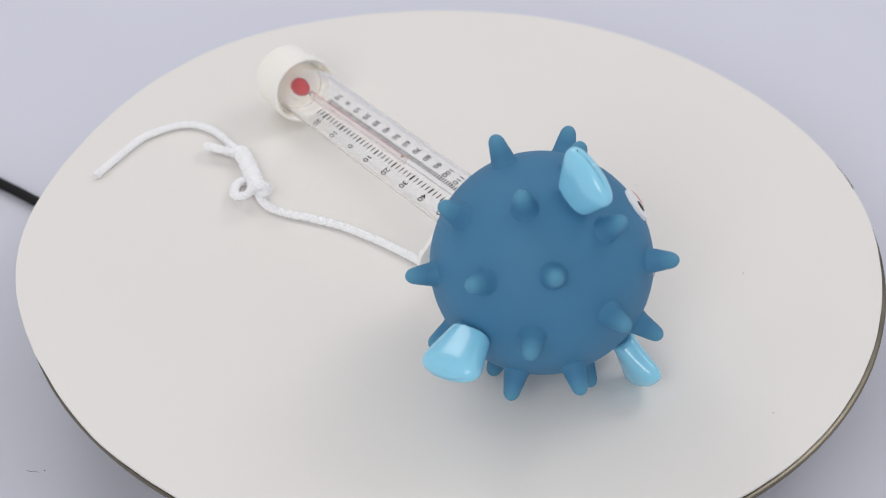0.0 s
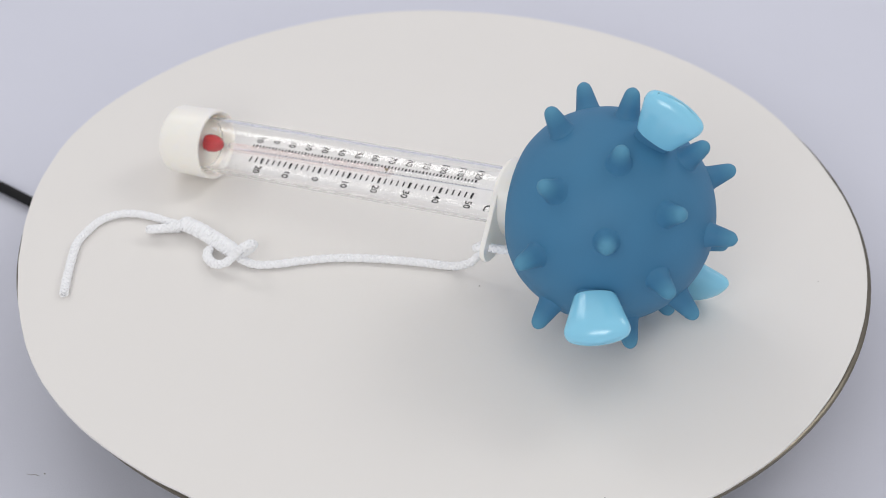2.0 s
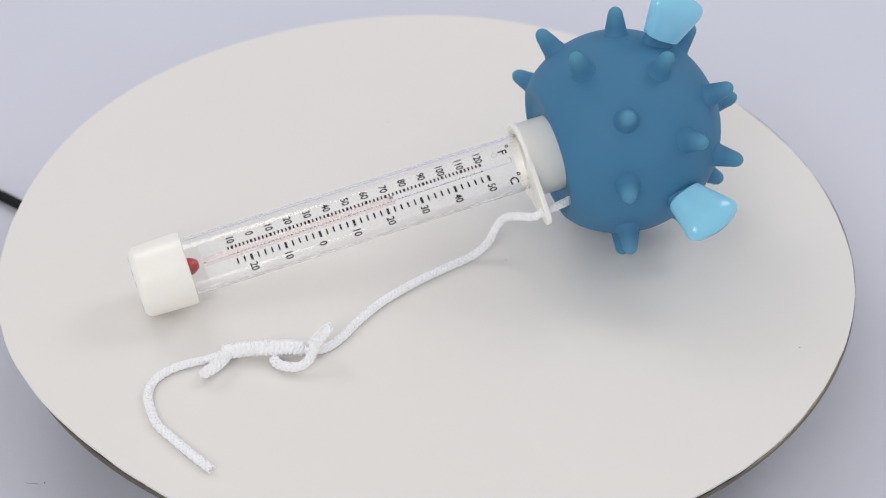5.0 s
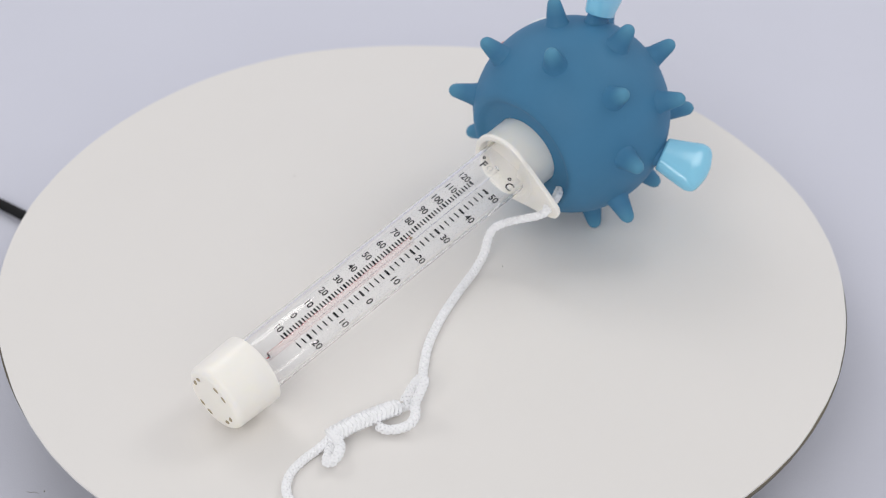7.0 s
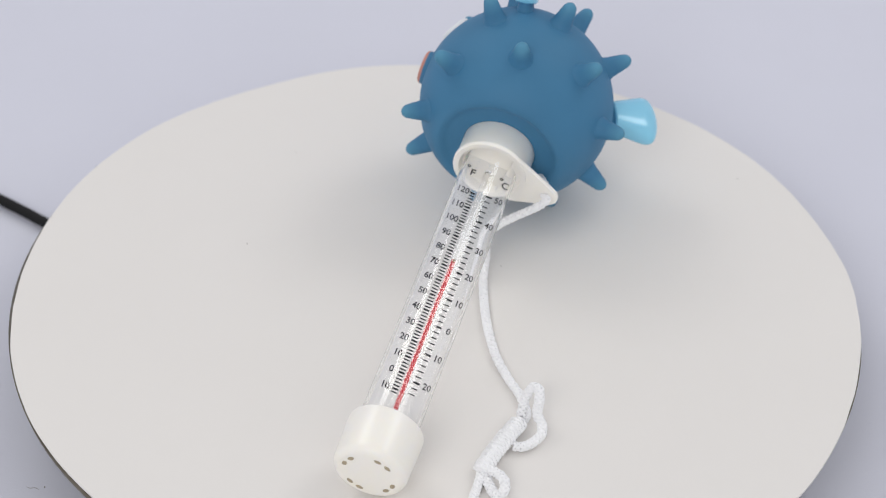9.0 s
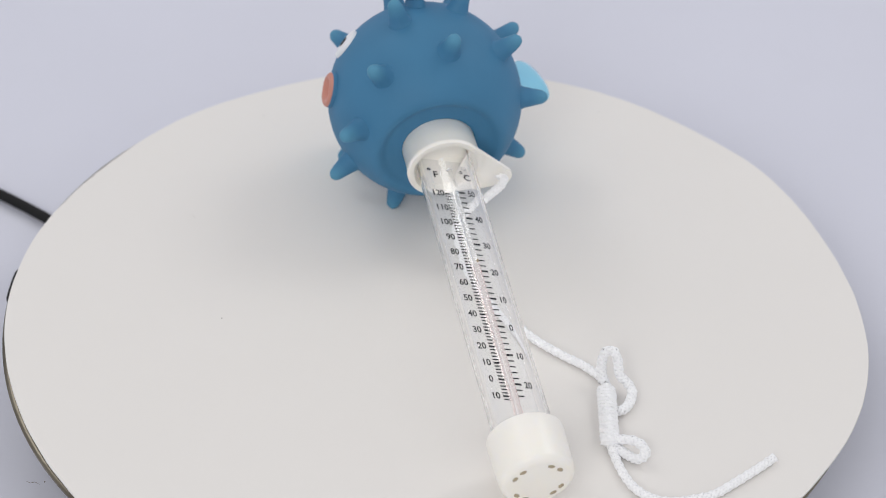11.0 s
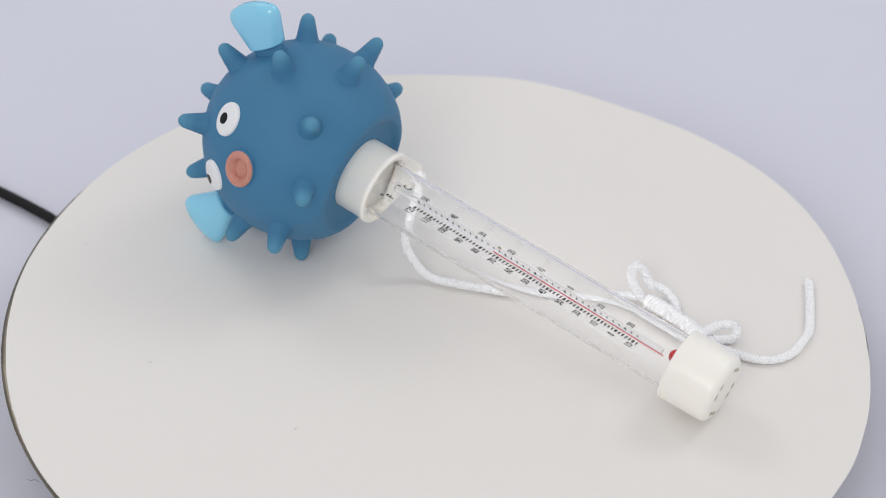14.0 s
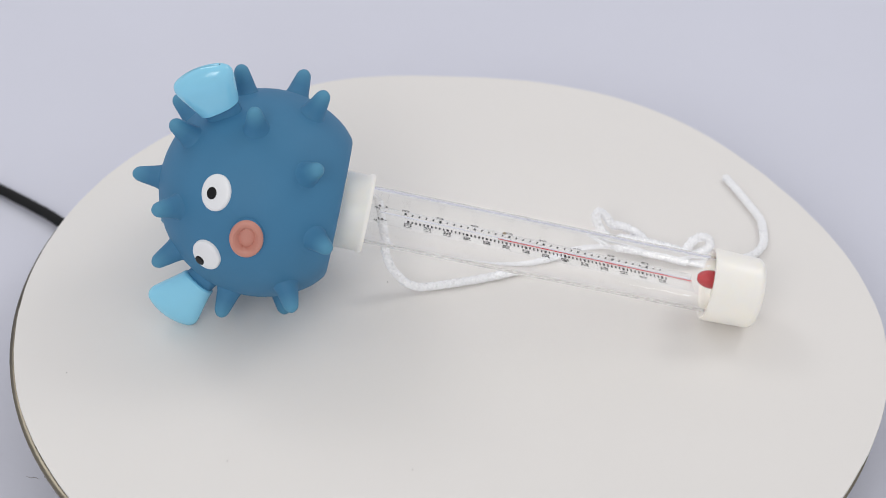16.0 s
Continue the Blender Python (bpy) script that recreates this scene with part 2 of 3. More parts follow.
def turntable():
    top = new("turntable")
    tagged(top, "round motorised display turntable covered with a cream card disc", "turntable")
    # the hand-cut card disc, its edge curling a little
    bm = bmesh.new()
    n, rings = 240, []
    for f, z in ((0.0, 0), (0.4, 0), (0.8, 0), (0.95, 0), (1.0, -0.0001), (1.001, -0.0006), (1.0, -0.0011), (0.9, -0.0012), (0.0, -0.0012)):
        if f == 0:
            rings.append([bm.verts.new((CX, CY, z))])
            continue
        ring = []
        for k in range(n):
            a = 2 * math.pi * k / n
            r = card_radius(a) * f
            lift = 0.0012 * max(0, f - 0.8) * 5 * noise.noise((2.5 * math.cos(a), 2.5 * math.sin(a), 4.0))
            ring.append(bm.verts.new((r * math.cos(a), r * math.sin(a), z + lift)))
        rings.append(ring)
    for a, b in zip(rings, rings[1:]):
        for k in range(n):
            q = (k + 1) % n
            bm.faces.new(list(dict.fromkeys([a[k % len(a)], a[q % len(a)], b[q % len(b)], b[k % len(b)]])))
    part("card_disc", bm, CARD, top, "hand-cut cream card disc with a slightly uneven edge")
    # platter under it: a metal band above a black tray
    R = 0.1530
    band = lathe([(-0.0016, 0.10), (-0.0013, R - 0.0012), (-0.0015, R - 0.0004), (-0.0018, R), (-0.0026, R), (-0.0029, R - 0.0004), (-0.0029, 0.10)], 160)
    tray = lathe([(-0.0032, 0.0), (-0.0032, R - 0.0050), (-0.0036, R - 0.0060), (-0.0044, R - 0.012), (-0.0150, 0.122), (-0.0165, 0.116), (-0.0165, 0.022), (-0.034, 0.022), (-0.034, 0.0)], 160)
    turn = Matrix.Translation((0.0070, 0.0082, 0)) @ Matrix.Rotation(radians(-90), 4, "Y")
    for bmm in (band, tray):
        bmesh.ops.transform(bmm, matrix=turn, verts=bmm.verts)
    part("metal_band", band, METAL, top, "shiny metal band round the platter")
    part("platter", tray, BLACK, top, "black plastic platter")
    # grains of dust on the card
    for x, y in SPECKS:
        g = bmesh.new()
        bmesh.ops.create_icosphere(g, subdivisions=1, radius=0.00020)
        bmesh.ops.transform(g, matrix=Matrix.Translation((x, y, 0.0003)) @ Matrix.Diagonal((1.3, 0.8, 0.7, 1)), verts=g.verts)
        part("dust_speck", g, SPECK, top, "tiny dark dust speck")
    # a dark clip that grips the platter's edge
    clip = bmesh.new()
    rows = []
    for k in range(13):
        a = radians(CLIP_AT - 3.2 + 6.4 * k / 12)
        end = 0.0 if k in (0, 12) else 0.0005
        rows.append([clip.verts.new((0.0070 + r * math.cos(a), 0.0082 + r * math.sin(a), z)) for r, z in
                     ((R - 0.0020, -0.0008), (R + end * 0.5, -0.0009), (R + 0.0002 + end, -0.0014), (R + 0.0002 + end, -0.0029), (R - 0.0020, -0.0033))])
    for a, b in zip(rows, rows[1:]):
        for k in range(5):
            clip.faces.new((a[k], a[(k + 1) % 5], b[(k + 1) % 5], b[k]))
    clip.faces.new(rows[0][::-1])
    clip.faces.new(rows[-1])
    part("edge_clip", clip, BLACK, top, "thin dark clip bent round the rim")
    return top


CLIP_AT = 17.9
SPECKS = [(-0.0114, -0.1292), (0.1122, -0.0750), (0.0049, -0.0210), (0.1090, -0.0044), (0.0737, 0.0447)]
plate = turntable()


def base_and_cable():
    bm = lathe([(GROUND_Z, 0.0), (GROUND_Z, 0.098), (GROUND_Z + 0.002, 0.100), (-0.034, 0.098), (-0.031, 0.094), (-0.031, 0.0)], 96)
    bmesh.ops.transform(bm, matrix=Matrix.Rotation(radians(-90), 4, "Y"), verts=bm.verts)
    ob = mesh_object("low_pedestal", bm, BLACK)
    tagged(ob, "low black plastic turntable base standing on the backdrop", "pedestal")
    bm = bmesh.new()
    z = GROUND_Z + 0.0026
    pts = [(-0.46, 0.20, z), (-0.30, 0.150, z), (-0.225, 0.1195, z), (-0.1990, 0.1070, z), (-0.1830, 0.0970, z), (-0.1670, 0.0860, z), (-0.1558, 0.0772, z), (-0.125, 0.05, z), (-0.095, 0.03, z + 0.002)]
    braid(bm, pts, 0.0022, step=0.003, n=14, relief=0.0, flat=1.0)
    ob = mesh_object("power_cable", bm, BLACK)
    tagged(ob, "black rubber power cable running under the turntable", "cable")


base_and_cable()


def lint():
    bm = bmesh.new()
    z = GROUND_Z + 0.0006
    braid(bm, [(-0.1448, -0.0636, z), (-0.1432, -0.0644, z), (-0.1418, -0.0640, z), (-0.1400, -0.0649, z)], 0.00010, step=0.0004, n=6, relief=0.0)
    bmesh.ops.create_icosphere(bm, subdivisions=1, radius=0.0003, matrix=Matrix.Translation((-0.1384, -0.0636, z)))
    ob = mesh_object("lint", bm, SPECK)
    tagged(ob, "tiny dark lint fibre lying on the white backdrop", "lint")


lint()


# ---- the fish thermometer ----
def axes(origin, along):
    u = Vector(along).normalized()
    ez = (Vector((0, 0, 1)) - u * u.z).normalized()
    ey = ez.cross(u)
    m = Matrix((u, ey, ez)).transposed().to_4x4()
    m.translation = origin
    return m


BALL = 0.0361
REST = axes((0.0349, -0.0525, 0.0432), (-0.5419, 0.8235, -0.1681))
toy = new("pool_thermometer")
tagged(toy, "blue pufferfish pool thermometer with clear tube lying on the card", "thermometer")


def polar(lat, az, r):
    lat, az = radians(lat), radians(az)
    return Vector((-math.cos(lat), math.sin(lat) * math.cos(az), math.sin(lat) * math.sin(az))) * r


def fish_body():
    prof = [(-BALL, 0.0)]
    end = 0.0264
    for k in range(1, 60):
        a = math.pi * k / 60
        x, r = -BALL * math.cos(a), BALL * math.sin(a)
        if x > end - 0.003:
            break
        prof.append((x, r))
    r1 = math.sqrt(BALL ** 2 - (end - 0.003) ** 2)
    prof += [(end - 0.0016, r1 - 0.0016), (end - 0.0004, r1 - 0.0030), (end + 0.0001, r1 - 0.0045), (end - 0.0002, r1 - 0.0058), (end - 0.0012, r1 - 0.0070),
             (end - 0.0018, r1 - 0.0085), (end - 0.0018, 0.0136), (end - 0.004, 0.0130), (end - 0.006, 0.0)]
    return lathe(prof, 96)


body = part("body", fish_body(), BLUE, toy, "matte blue vinyl ball body with a flattened end")

SPIKES = [(3, -120), (40, -12), (36, 46), (41, 107), (41, 168), (45, 223), (42, 288), (69, 67), (66, 22), (80, 106), (82, 228), (68, 262), (68, 308),
          (105, 8), (97, 44), (108, 82), (112, 126), (124, 164), (113, 205), (110, 251), (101, 292), (105, 328)]


def spike_mesh():
    bm = lathe([(-0.002, 0.0056), (-0.0002, 0.0049), (0.0006, 0.0043), (0.0016, 0.0039), (0.0040, 0.0034), (0.0064, 0.0029), (0.0080, 0.00255), (0.0090, 0.0021), (0.0097, 0.0014), (0.0101, 0.0007), (0.0102, 0.0)], 24)
    bmesh.ops.recalc_face_normals(bm, faces=bm.faces)
    me = bpy.data.meshes.new("spike")
    bm.to_mesh(me)
    bm.free()
    me.materials.append(SPIKED)
    me.shade_smooth()
    return me


SPIKE = spike_mesh()
for lat, az in SPIKES:
    s = new("spike", SPIKE)
    s.parent = toy
    d = polar(lat, az, 1)
    s.matrix_local = Matrix.Translation(d * (BALL - 0.0006)) @ d.to_track_quat("X", "Z").to_matrix().to_4x4()


def fin(inner_a, inner_b, outer_a, outer_b, t_in, t_out, corner=0.0050):
    """A plump paddle between its root edge and its outer edge, with rounded outer corners."""
    ia, ib, oa, ob_ = (Vector(v) for v in (inner_a, inner_b, outer_a, outer_b))
    mid_i, mid_o = (ia + ib) / 2, (oa + ob_) / 2
    out = (mid_o - mid_i)
    long = out.length
    mid_o += out * (0.0010 / long)
    bm = bmesh.new()
    n, rows = 64, []
    soft_end = 0.0062
    tail = [1 - soft_end / long * (1 - math.sin(radians(q))) for q in (0, 10, 20, 30, 39, 47, 54, 60, 66, 71, 76, 80, 84, 87)]
    for s in [0.0, 0.03, 0.10, 0.2, 0.35] + [q for q in tail if q > 0.37]:
        f = max(s, 0)
        edge = (ib - ia).lerp(ob_ - oa, f ** 0.95)
        wide = edge.normalized()
        thick = out.cross(wide).normalized()
        half = edge.length * 0.5 * (1.04 + 0.13 * f)
        deep = (t_in * (1 - f) + t_out * f) * 0.5
        left = (1 - s) * long
        if left < corner:
            q = (corner - left) / corner
            half -= corner * (1 - math.sqrt(1 - q * q))
        if left < soft_end:
            deep *= math.sqrt(max(0.0, 1 - ((soft_end - left) / soft_end) ** 2))
        if s <= 0:
            half, deep = half - 0.0005, deep - 0.0005
        cen = mid_i.lerp(mid_o, s)
        ring = []
        for k in range(n):
            a = 2 * math.pi * k / n
            ca, sa = math.cos(a), math.sin(a)
            x, y = math.copysign(abs(ca) ** 0.74, ca), math.copysign(abs(sa) ** 0.86, sa)
            bow = out * (0.0016 / long * (1 - x * x) * f * f)
            ring.append(bm.verts.new(cen + wide * (half * x) + thick * (deep * y) + bow))
        rows.append(ring)
    for a, b in zip(rows, rows[1:]):
        for k in range(n):
            bm.faces.new((a[k], a[(k + 1) % n], b[(k + 1) % n], b[k]))
    bm.faces.new(rows[0][::-1])
    bm.faces.new(rows[-1])
    return bm


FINS = [
    ((-0.0248, -0.0024, 0.0290), (-0.0141, -0.0008, 0.0372), (-0.0364, -0.0026, 0.0388), (-0.0194, -0.0012, 0.0508), 0.0092, "glossy cyan side fin pointing up"),
    ((-0.0111, -0.0222, -0.0299), (-0.0206, -0.0160, -0.0277), (-0.0157, -0.0224, -0.0471), (-0.0330, -0.0220, -0.0368), 0.0086, "glossy cyan side fin touching the card"),
    ((-0.0042, 0.0366, -0.0078), (-0.0164, 0.0315, -0.0078), (-0.0070, 0.0512, -0.0140), (-0.0264, 0.0438, -0.0120), 0.0100, "glossy cyan tail fin"),
]


def fin_root(ia, ib, oa, ob_):
    """The blue socket out of which a fin grows."""
    ia, ib, oa, ob_ = (Vector(v) for v in (ia, ib, oa, ob_))
    out = (oa + ob_ - ia - ib) / 2
    mid = (ia + ib) / 2
    ia, ib = mid.lerp(ia, 0.82), mid.lerp(ib, 0.82)
    return fin(ia - out * 0.55, ib - out * 0.55, ia + out * 0.04, ib + out * 0.04, 0.0068, 0.0068, 0.001)


for ia, ib, oa, ob_, thick, words in FINS:
    paddle = part("fin", fin(ia, ib, oa, ob_, 0.0084, thick), CYAN, toy, words)
    if words.endswith("up"):
        dot = bmesh.new()
        bmesh.ops.create_icosphere(dot, subdivisions=2, radius=0.00045)
        bmesh.ops.transform(dot, matrix=Matrix.Translation((-0.0220, -0.0010, 0.0498)), verts=dot.verts)
        part("mould_dot", dot, PUPIL, paddle, "tiny black moulding dot")
    part("fin_socket", fin_root(ia, ib, oa, ob_), BLUE, paddle, "matte blue socket of the fin")


def on_ball(direction, up, bm, mat, name, label="", parent=None, lift=0.0):
    """Lays a shape built round the z axis on the ball where direction points."""
    d = Vector(direction).normalized()
    x = (Vector(up) - d * d.dot(Vector(up))).normalized()
    m = Matrix((x, d.cross(x), d)).transposed().to_4x4()
    m.translation = d * (BALL + lift)
    bmesh.ops.transform(bm, matrix=m, verts=bm.verts)
    return part(name, bm, mat, parent or toy, label)


def pill(rx, ry, h, n=40):
    """A low rounded button."""
    bm = bmesh.new()
    rows = []
    for f, z in ((1.0, -0.0016), (1.0, h * 0.25), (0.96, h * 0.62), (0.88, h * 0.86), (0.7, h), (0.4, h * 1.05)):
        rows.append([bm.verts.new((rx * f * math.cos(2 * math.pi * k / n), ry * f * math.sin(2 * math.pi * k / n), z)) for k in range(n)])
    for a, b in zip(rows, rows[1:]):
        for k in range(n):
            bm.faces.new((a[k], a[(k + 1) % n], b[(k + 1) % n], b[k]))
    bm.faces.new(rows[-1])
    return bm


UP = (-1, 0, 0)
EYES = (((-0.0149, -0.0280, 0.0182), (-0.0163, -0.0285, 0.0180)), ((-0.0145, -0.0337, -0.0049), (-0.0162, -0.0326, -0.0082)))
for white, dark in EYES:
    e = on_ball(white, UP, pill(0.0053, 0.0062, 0.0010), EYE, "eye", "raised oval white painted eye")
    on_ball(dark, UP, pill(0.0018, 0.0021, 0.0005), PUPIL, "pupil", "glossy black pupil", e, 0.0009)


def ring_stack(profile, n=48):
    """Oval rings joined into one skin, from (share, height) pairs."""
    bm = bmesh.new()
    rows = []
    for f, z in profile:
        rows.append([bm.verts.new((0.0057 * f * math.cos(2 * math.pi * k / n), 0.0069 * f * math.sin(2 * math.pi * k / n) * (1.15 if f < 0.5 else 1), z)) for k in range(n)])
    for a, b in zip(rows, rows[1:]):
        for k in range(n):
            bm.faces.new((a[k], a[(k + 1) % n], b[(k + 1) % n], b[k]))
    bm.faces.new(rows[-1])
    return bm


MOUTH_AT = (-0.0020, -0.0356, 0.0080)
lips = on_ball(MOUTH_AT, UP, ring_stack(((0.99, 0.0006), (1.0, 0.0009), (0.97, 0.0014), (0.88, 0.0019), (0.75, 0.0020), (0.62, 0.0015), (0.50, 0.0004), (0.44, 0.0001), (0.36, 0.0003), (0.2, 0.0006))), PINK, "mouth", "puckered salmon-pink mouth ring")
on_ball(MOUTH_AT, UP, ring_stack(((1.03, -0.0015), (1.02, 0.0003), (0.995, 0.0008), (0.93, 0.0002), (0.7, -0.0010))), BLUE, "mouth_rim", "dark blue rim behind the lips", lips)


# the white collar with its cord lug
def collar():
    return lathe([(0.020, 0.0134), (0.0345, 0.0134), (0.0352, 0.0139), (0.0362, 0.0139), (0.0368, 0.0135), (0.0368, 0.0118), (0.0364, 0.0114), (0.0338, 0.0110), (0.0334, 0.0)], 72)


col = part("collar", collar(), IVORY, toy, "ivory plastic collar")


def lug():
    """A flat ear that tapers to a rounded, pierced tip."""
    hy, hz, rt, r0 = 0.0212, -0.0075, 0.0042, 0.0137
    a0 = math.atan2(hz, hy)
    spread = math.acos((r0 - rt) / math.hypot(hy, hz))
    ring = [(r0 * math.cos(a0 + spread * s), r0 * math.sin(a0 + spread * s)) for s in (1, 0.6, 0.2, -0.2, -0.6, -1)]
    tip = [(hy + rt * math.cos(a0 + spread * s), hz + rt * math.sin(a0 + spread * s)) for s in (-1, -0.75, -0.5, -0.25, 0, 0.25, 0.5, 0.75, 1)]
    outline = [ring[0], ring[-1]] + tip
    bm = bmesh.new()
    x0, x1, b = 0.0348, 0.0366, 0.0003
    cy, cz = sum(p[0] for p in outline) / len(outline), sum(p[1] for p in outline) / len(outline)
    rows = []
    for x, f in ((x0, 0.96), (x0 + b, 1.0), (x1 - b, 1.0), (x1, 0.96)):
        rows.append([bm.verts.new((x, cy + (y - cy) * f, cz + (z - cz) * f)) for y, z in outline])
    n = len(outline)
    for a, c in zip(rows, rows[1:]):
        for k in range(n):
            bm.faces.new((a[k], a[(k + 1) % n], c[(k + 1) % n], c[k]))
    bm.faces.new(rows[0][::-1])
    bm.faces.new(rows[-1])
    return bm


part("lug", lug(), IVORY, col, "flat pierced ear for the cord", smooth=False)

# clear tube
tube = part("tube", lathe([(0.0310, 0.0091), (0.0310, 0.0101), (0.1620, 0.0101), (0.1620, 0.0091), (0.0310, 0.0091)], 72), TUBE, toy, "clear acrylic tube")
tube.visible_shadow = False
ring = bmesh.new()
bmesh.ops.create_circle(ring, cap_ends=False, radius=0.0010, segments=24)
ring_out = bmesh.ops.extrude_edge_only(ring, edges=ring.edges[:])
for v in [g for g in ring_out["geom"] if isinstance(g, bmesh.types.BMVert)]:
    v.co.xy *= 0.82
bmesh.ops.transform(ring, matrix=Matrix.Translation((0.0465, 0.0038, 0.0096)) @ Matrix.Rotation(radians(-22), 4, "X"), verts=ring.verts)
part("mould_mark", ring, material("mould_mark_grey", (0.45, 0.45, 0.45), 0.4), tube, "small round moulding mark")

# scale card inside, leaning to the lug's side
CARDS = Matrix.Translation((0, 0, 0.0020)) @ Matrix.Rotation(radians(0.9), 4, "Y") @ Matrix.Rotation(radians(-18), 4, "X") @ Matrix(((0, -1, 0, 0), (1, 0, 0, 0), (0, 0, 1, 0), (0, 0, 0, 1)))


def scale_x(value, celsius):
    return 0.0496 + (50 - value) * 0.001240 if celsius else 0.0508 + (120 - value) * 0.0007


def scale_print():
    bm = bmesh.new()
    for k in range(-6, 61):
        f = 2 * k
        if f < -12:
            continue
        y = -scale_x(f, False)
        ten = f % 10 == 0
        bar(bm, -0.0034, -0.0013, y, 0.00080 if ten else 0.00054)
        if ten:
            text_mesh(bm, str(abs(f)), -0.0060, y, 0.0038, 0.82)
    for k in range(-12, 26):
        c = 2 * k
        y = -scale_x(c, True)
        ten = c % 10 == 0
        bar(bm, 0.0022, 0.0047 if ten else 0.0045, y, 0.00086 if ten else 0.00052)
        if ten:
            text_mesh(bm, str(abs(c)), 0.0073, y - 0.0002, 0.0038, 0.82)
    for words, x in (("F", -0.0050), ("C", 0.0075)):
        text_mesh(bm, words, x, -0.0418, 0.0043, 0.95)
        text_mesh(bm, "\u00b0", x - 0.0020, -0.0406, 0.0044, 1.0)
    return bm


backing = bmesh.new()
bmesh.ops.create_grid(backing, x_segments=1, y_segments=1, size=0.5)
bmesh.ops.transform(backing, matrix=CARDS @ Matrix.Translation((0, -0.0935, -0.0003)) @ Matrix.Diagonal((0.0172, 0.119, 1, 1)), verts=backing.verts)
strip = part("scale_strip", backing, MILK, toy, "milky translucent scale strip inside the tube")
ink = scale_print()
bmesh.ops.transform(ink, matrix=CARDS, verts=ink.verts)
part("scale_print", ink, INK, strip, "black Fahrenheit and Celsius scale", smooth=False)

LENS = 0.0010
stem = lathe([(0.0400, 0.0), (0.0402, LENS), (0.1520, LENS), (0.1522, 0.0)], 28)
bmesh.ops.transform(stem, matrix=CARDS @ Matrix.Translation((0, 0, 0.0014)) @ Matrix.Rotation(radians(-90), 4, "Z"), verts=stem.verts)
stem_ob = part("capillary", stem, GLASS, toy, "thin glass capillary")
stem_ob.visible_shadow = False
red = bmesh.new()
bmesh.ops.create_cube(red, size=1)
bmesh.ops.transform(red, matrix=CARDS @ Matrix.Translation((0, -0.1178, 0.00012)) @ Matrix.Diagonal((0.00030, 0.0700, 0.0002, 1)), verts=red.verts)
part("spirit_column", red, RED, stem_ob, "thin red spirit column", smooth=False)
# added pink strip: paints the column's red as the glass spreads it
blush = bmesh.new()
bmesh.ops.create_grid(blush, x_segments=1, y_segments=1, size=0.5)
bmesh.ops.transform(blush, matrix=CARDS @ Matrix.Translation((0, -0.1178, -0.00012)) @ Matrix.Diagonal((0.0026, 0.0690, 1, 1)), verts=blush.verts)
part("refraction_band", blush, milky("pale_pink_refraction", 0.22, (0.90, 0.55, 0.52)), strip, "pale pink band standing in for the column's refracted red")
bead = bmesh.new()
bmesh.ops.create_icosphere(bead, subdivisions=2, radius=0.0006)
bmesh.ops.transform(bead, matrix=Matrix.Translation((0.0845, 0.0009, 0.0030)) @ Matrix.Diagonal((1.2, 0.8, 0.7, 1)), verts=bead.verts)
part("column_bead", bead, HOLE, stem_ob, "dark bead at the top of the column")
bulb = lathe([(0.1540, 0.0), (0.1541, 0.0012), (0.1548, 0.0020), (0.1558, 0.0026), (0.1572, 0.0031), (0.1590, 0.0033), (0.1608, 0.0029), (0.1624, 0.0)], 28)
bmesh.ops.transform(bulb, matrix=Matrix.Translation((0.0004, 0.0012, 0.0012)), verts=bulb.verts)
part("bulb", bulb, RED, stem_ob, "glossy red thermometer bulb")


# end cap with drain holes
def end_cap():
    return lathe([(0.163, 0.0), (0.1630, 0.0108), (0.1590, 0.0112), (0.1585, 0.0116), (0.1580, 0.0122), (0.1583, 0.0128), (0.1600, 0.0129)] +
                 [(0.1730, 0.0125)] + arc(0.1739, 0.0097, 0.0028, 84, 0, 8) + [(0.1767, 0.0)], 72)


cap = part("end_cap", end_cap(), IVORY, toy, "ivory plastic end cap with drain holes")
# no real openings: beige spots give the holes' shade as colour
for k in range(4):
    for s in (-13, 13):
        a = radians(53 + 90 * k + s)
        h = bmesh.new()
        bmesh.ops.create_icosphere(h, subdivisions=2, radius=0.0009)
        m = Matrix.Translation((0.1766, 0.0086 * math.cos(a), 0.0086 * math.sin(a))) @ Matrix.Rotation(a, 4, "X") @ Matrix.Diagonal((0.3, 1.0, 1.6, 1))
        bmesh.ops.transform(h, matrix=m, verts=h.verts)
        part("drain_hole_spot", h, DRAIN, cap, "small beige spot painting the shade in a drain hole")


# the cord, in the place where it lies on the card
def cord_points(points):
    inv = REST.inverted()
    return [inv @ Vector(p) for p in points]


HOLE_AT = REST @ Vector((0.0360, 0.0205, -0.0070))
Z = 0.0017
cord = bmesh.new()
random.seed(5)
back = [REST @ Vector(p) for p in ((0.0235, 0.0150, -0.0105), (0.0300, 0.0188, -0.0082), (0.0340, 0.0203, -0.0072))]
run = [tuple(v) for v in back] + [tuple(HOLE_AT), tuple(REST @ Vector((0.0400, 0.0206, -0.0080)))]
run += [(0.0086, -0.0188, 0.0160), (0.0058, -0.0140, 0.0062), (0.0026, -0.0104, 0.0026), (-0.0010, -0.0072, Z), (-0.0085, -0.0012, Z), (-0.0200, 0.0070, Z), (-0.0330, 0.0145, Z), (-0.0450, 0.0190, Z), (-0.0530, 0.0212, Z), (-0.0600, 0.0244, Z), (-0.0640, 0.0285, Z + 0.001), (-0.0660, 0.0350, Z + 0.002)]
plait(cord, cord_points(run), 0.0015)
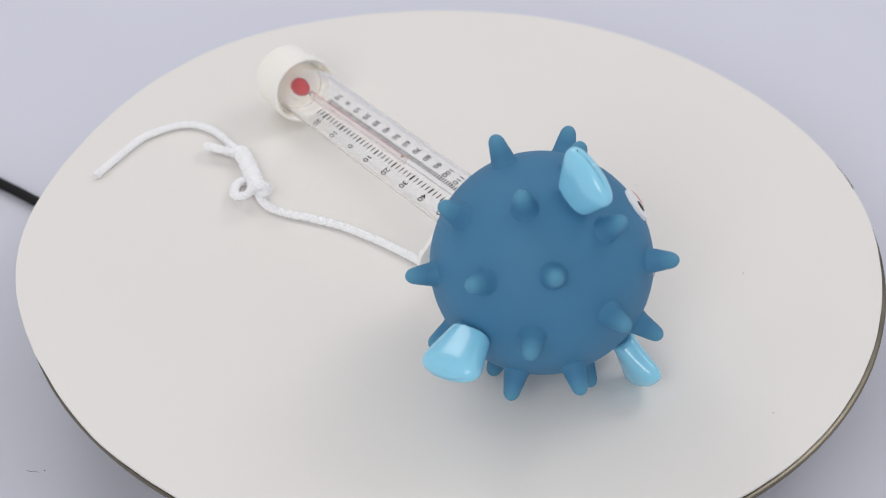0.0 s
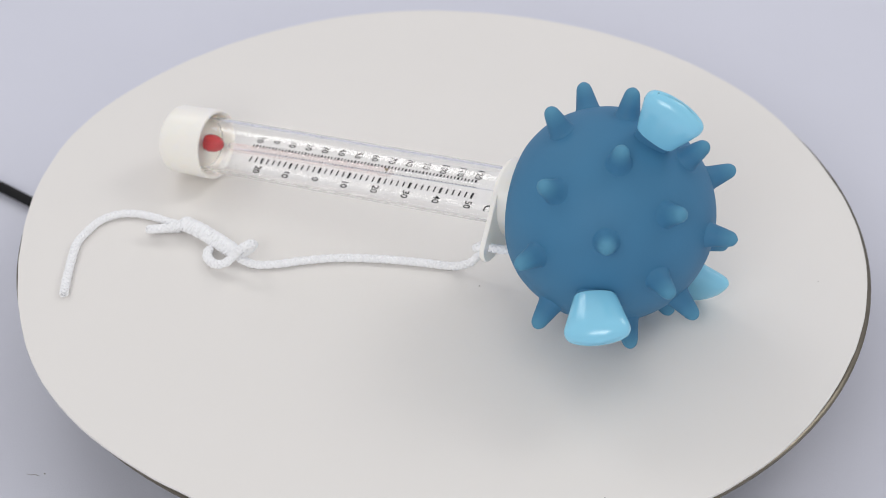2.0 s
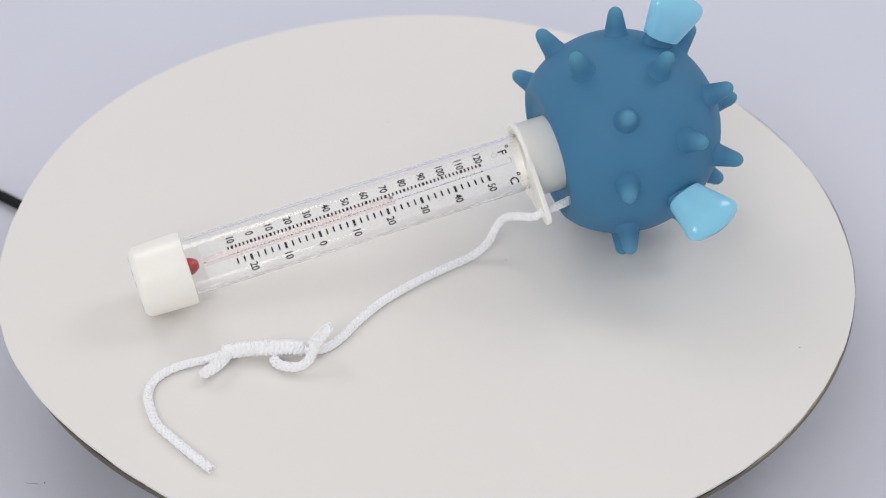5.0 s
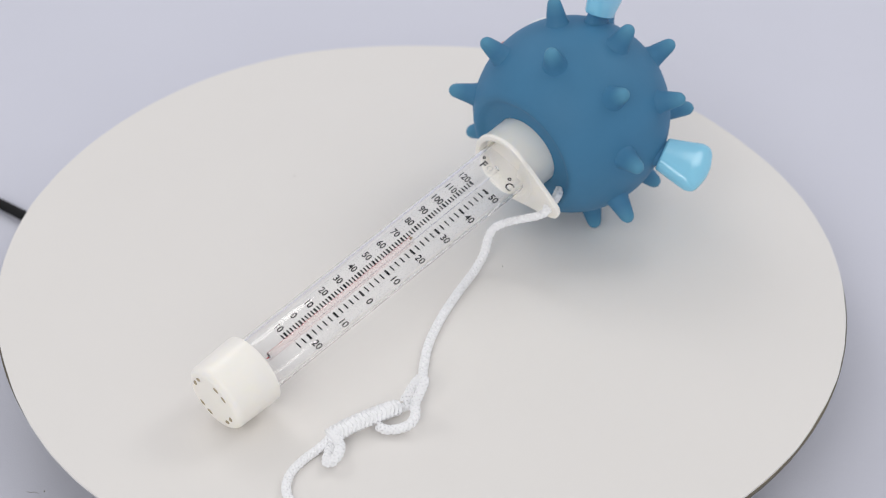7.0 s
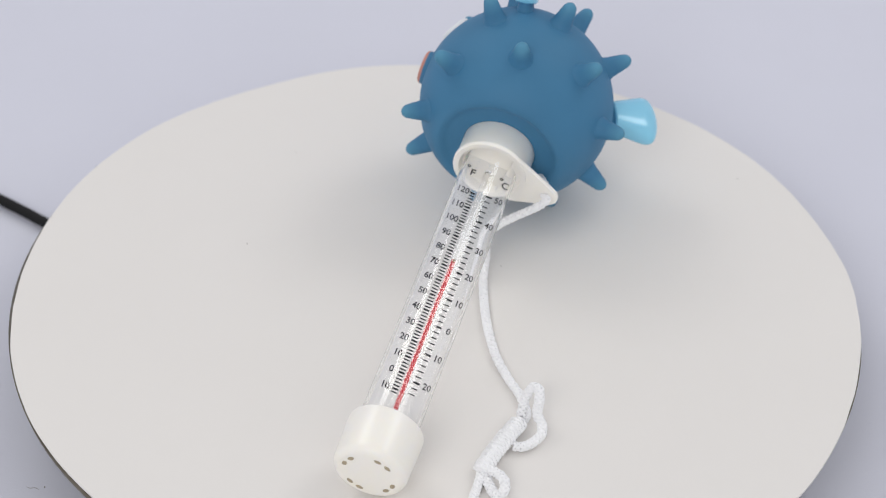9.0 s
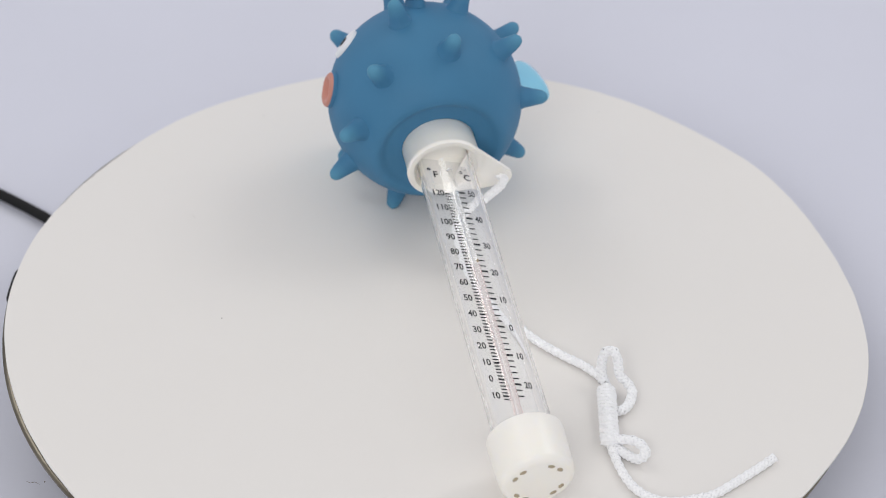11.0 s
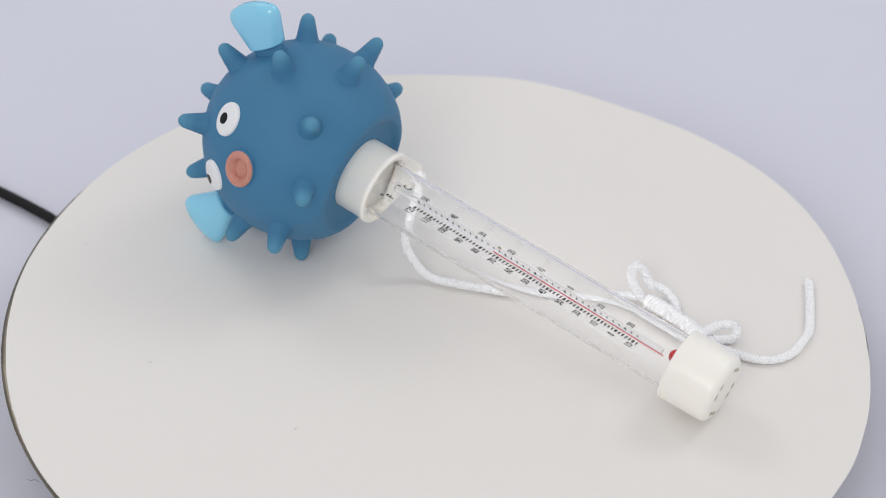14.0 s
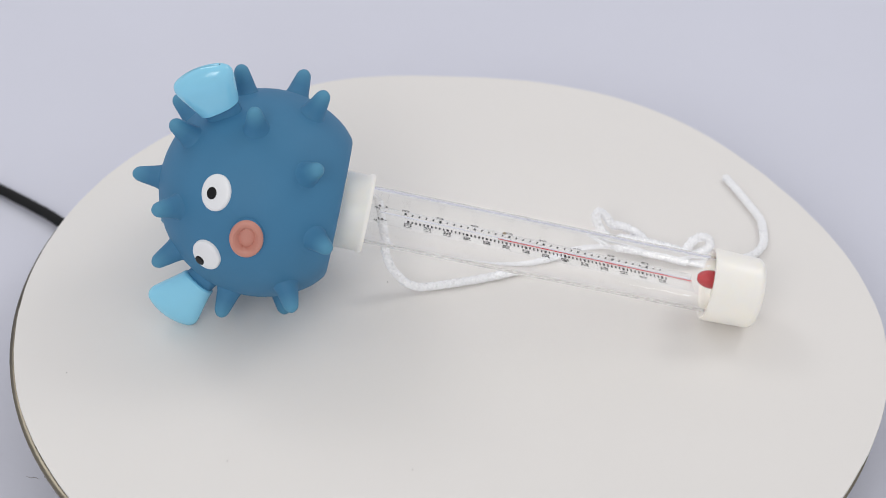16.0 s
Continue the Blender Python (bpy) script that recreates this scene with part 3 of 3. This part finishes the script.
cord_ob = part("cord", cord, CORDM, toy, "braided white nylon cord")
end = bmesh.new()
plait(end, cord_points([(-0.0735, 0.0555, Z + 0.001), (-0.0775, 0.0610, Z), (-0.0818, 0.0668, Z), (-0.0868, 0.0716, Z), (-0.0930, 0.0742, Z), (-0.1000, 0.0736, Z), (-0.1070, 0.0694, Z), (-0.1122, 0.0650, Z), (-0.1170, 0.0575, Z), (-0.1225, 0.0480, Z), (-0.1262, 0.0410, Z)]), 0.00145)
part("cord_end", end, CORDM, toy, "loose end of the braided white cord")
knot = bmesh.new()
# wrapped body of the knot
braid(knot, cord_points([(-0.0645, 0.0310, 0.0034), (-0.0668, 0.0370, 0.0042), (-0.0690, 0.0430, 0.0043), (-0.0712, 0.0490, 0.0042), (-0.0735, 0.0550, 0.0034), (-0.0745, 0.0572, 0.0028)]), 0.0031, relief=0.09, pitch=0.0016, fray=0.16)
# ear that stands up, and its strand passing down beside the body
plait(knot, cord_points([(-0.0632, 0.0296, 0.0040), (-0.0612, 0.0262, 0.0085), (-0.0615, 0.0238, 0.0122), (-0.0640, 0.0230, 0.0132), (-0.0664, 0.0246, 0.0108), (-0.0680, 0.0268, 0.0068), (-0.0708, 0.0272, 0.0048), (-0.0735, 0.0295, 0.0034), (-0.0742, 0.0335, 0.0026), (-0.0735, 0.0375, 0.0022), (-0.0712, 0.0400, 0.0022)]), 0.0016)
# side loop at the lower end
plait(knot, cord_points([(-0.0735, 0.0550, 0.0036), (-0.0775, 0.0545, 0.0044), (-0.0815, 0.0545, 0.0052), (-0.0850, 0.0558, 0.0052), (-0.0866, 0.0580, 0.0040), (-0.0846, 0.0594, 0.0022), (-0.0805, 0.0582, 0.0018), (-0.0760, 0.0560, 0.0018)]), 0.0016)
part("knot", knot, CORDM, toy, "lumpy knot in the white cord")


# ---- movement ----
def motions():
    turn = [(t, pose(x, y, z, rx, ry, rz)) for t, x, y, z, rx, ry, rz in PLATE]
    walk(plate, turn)
    walk(toy, [(t, m @ REST) for t, m in turn])


motions()
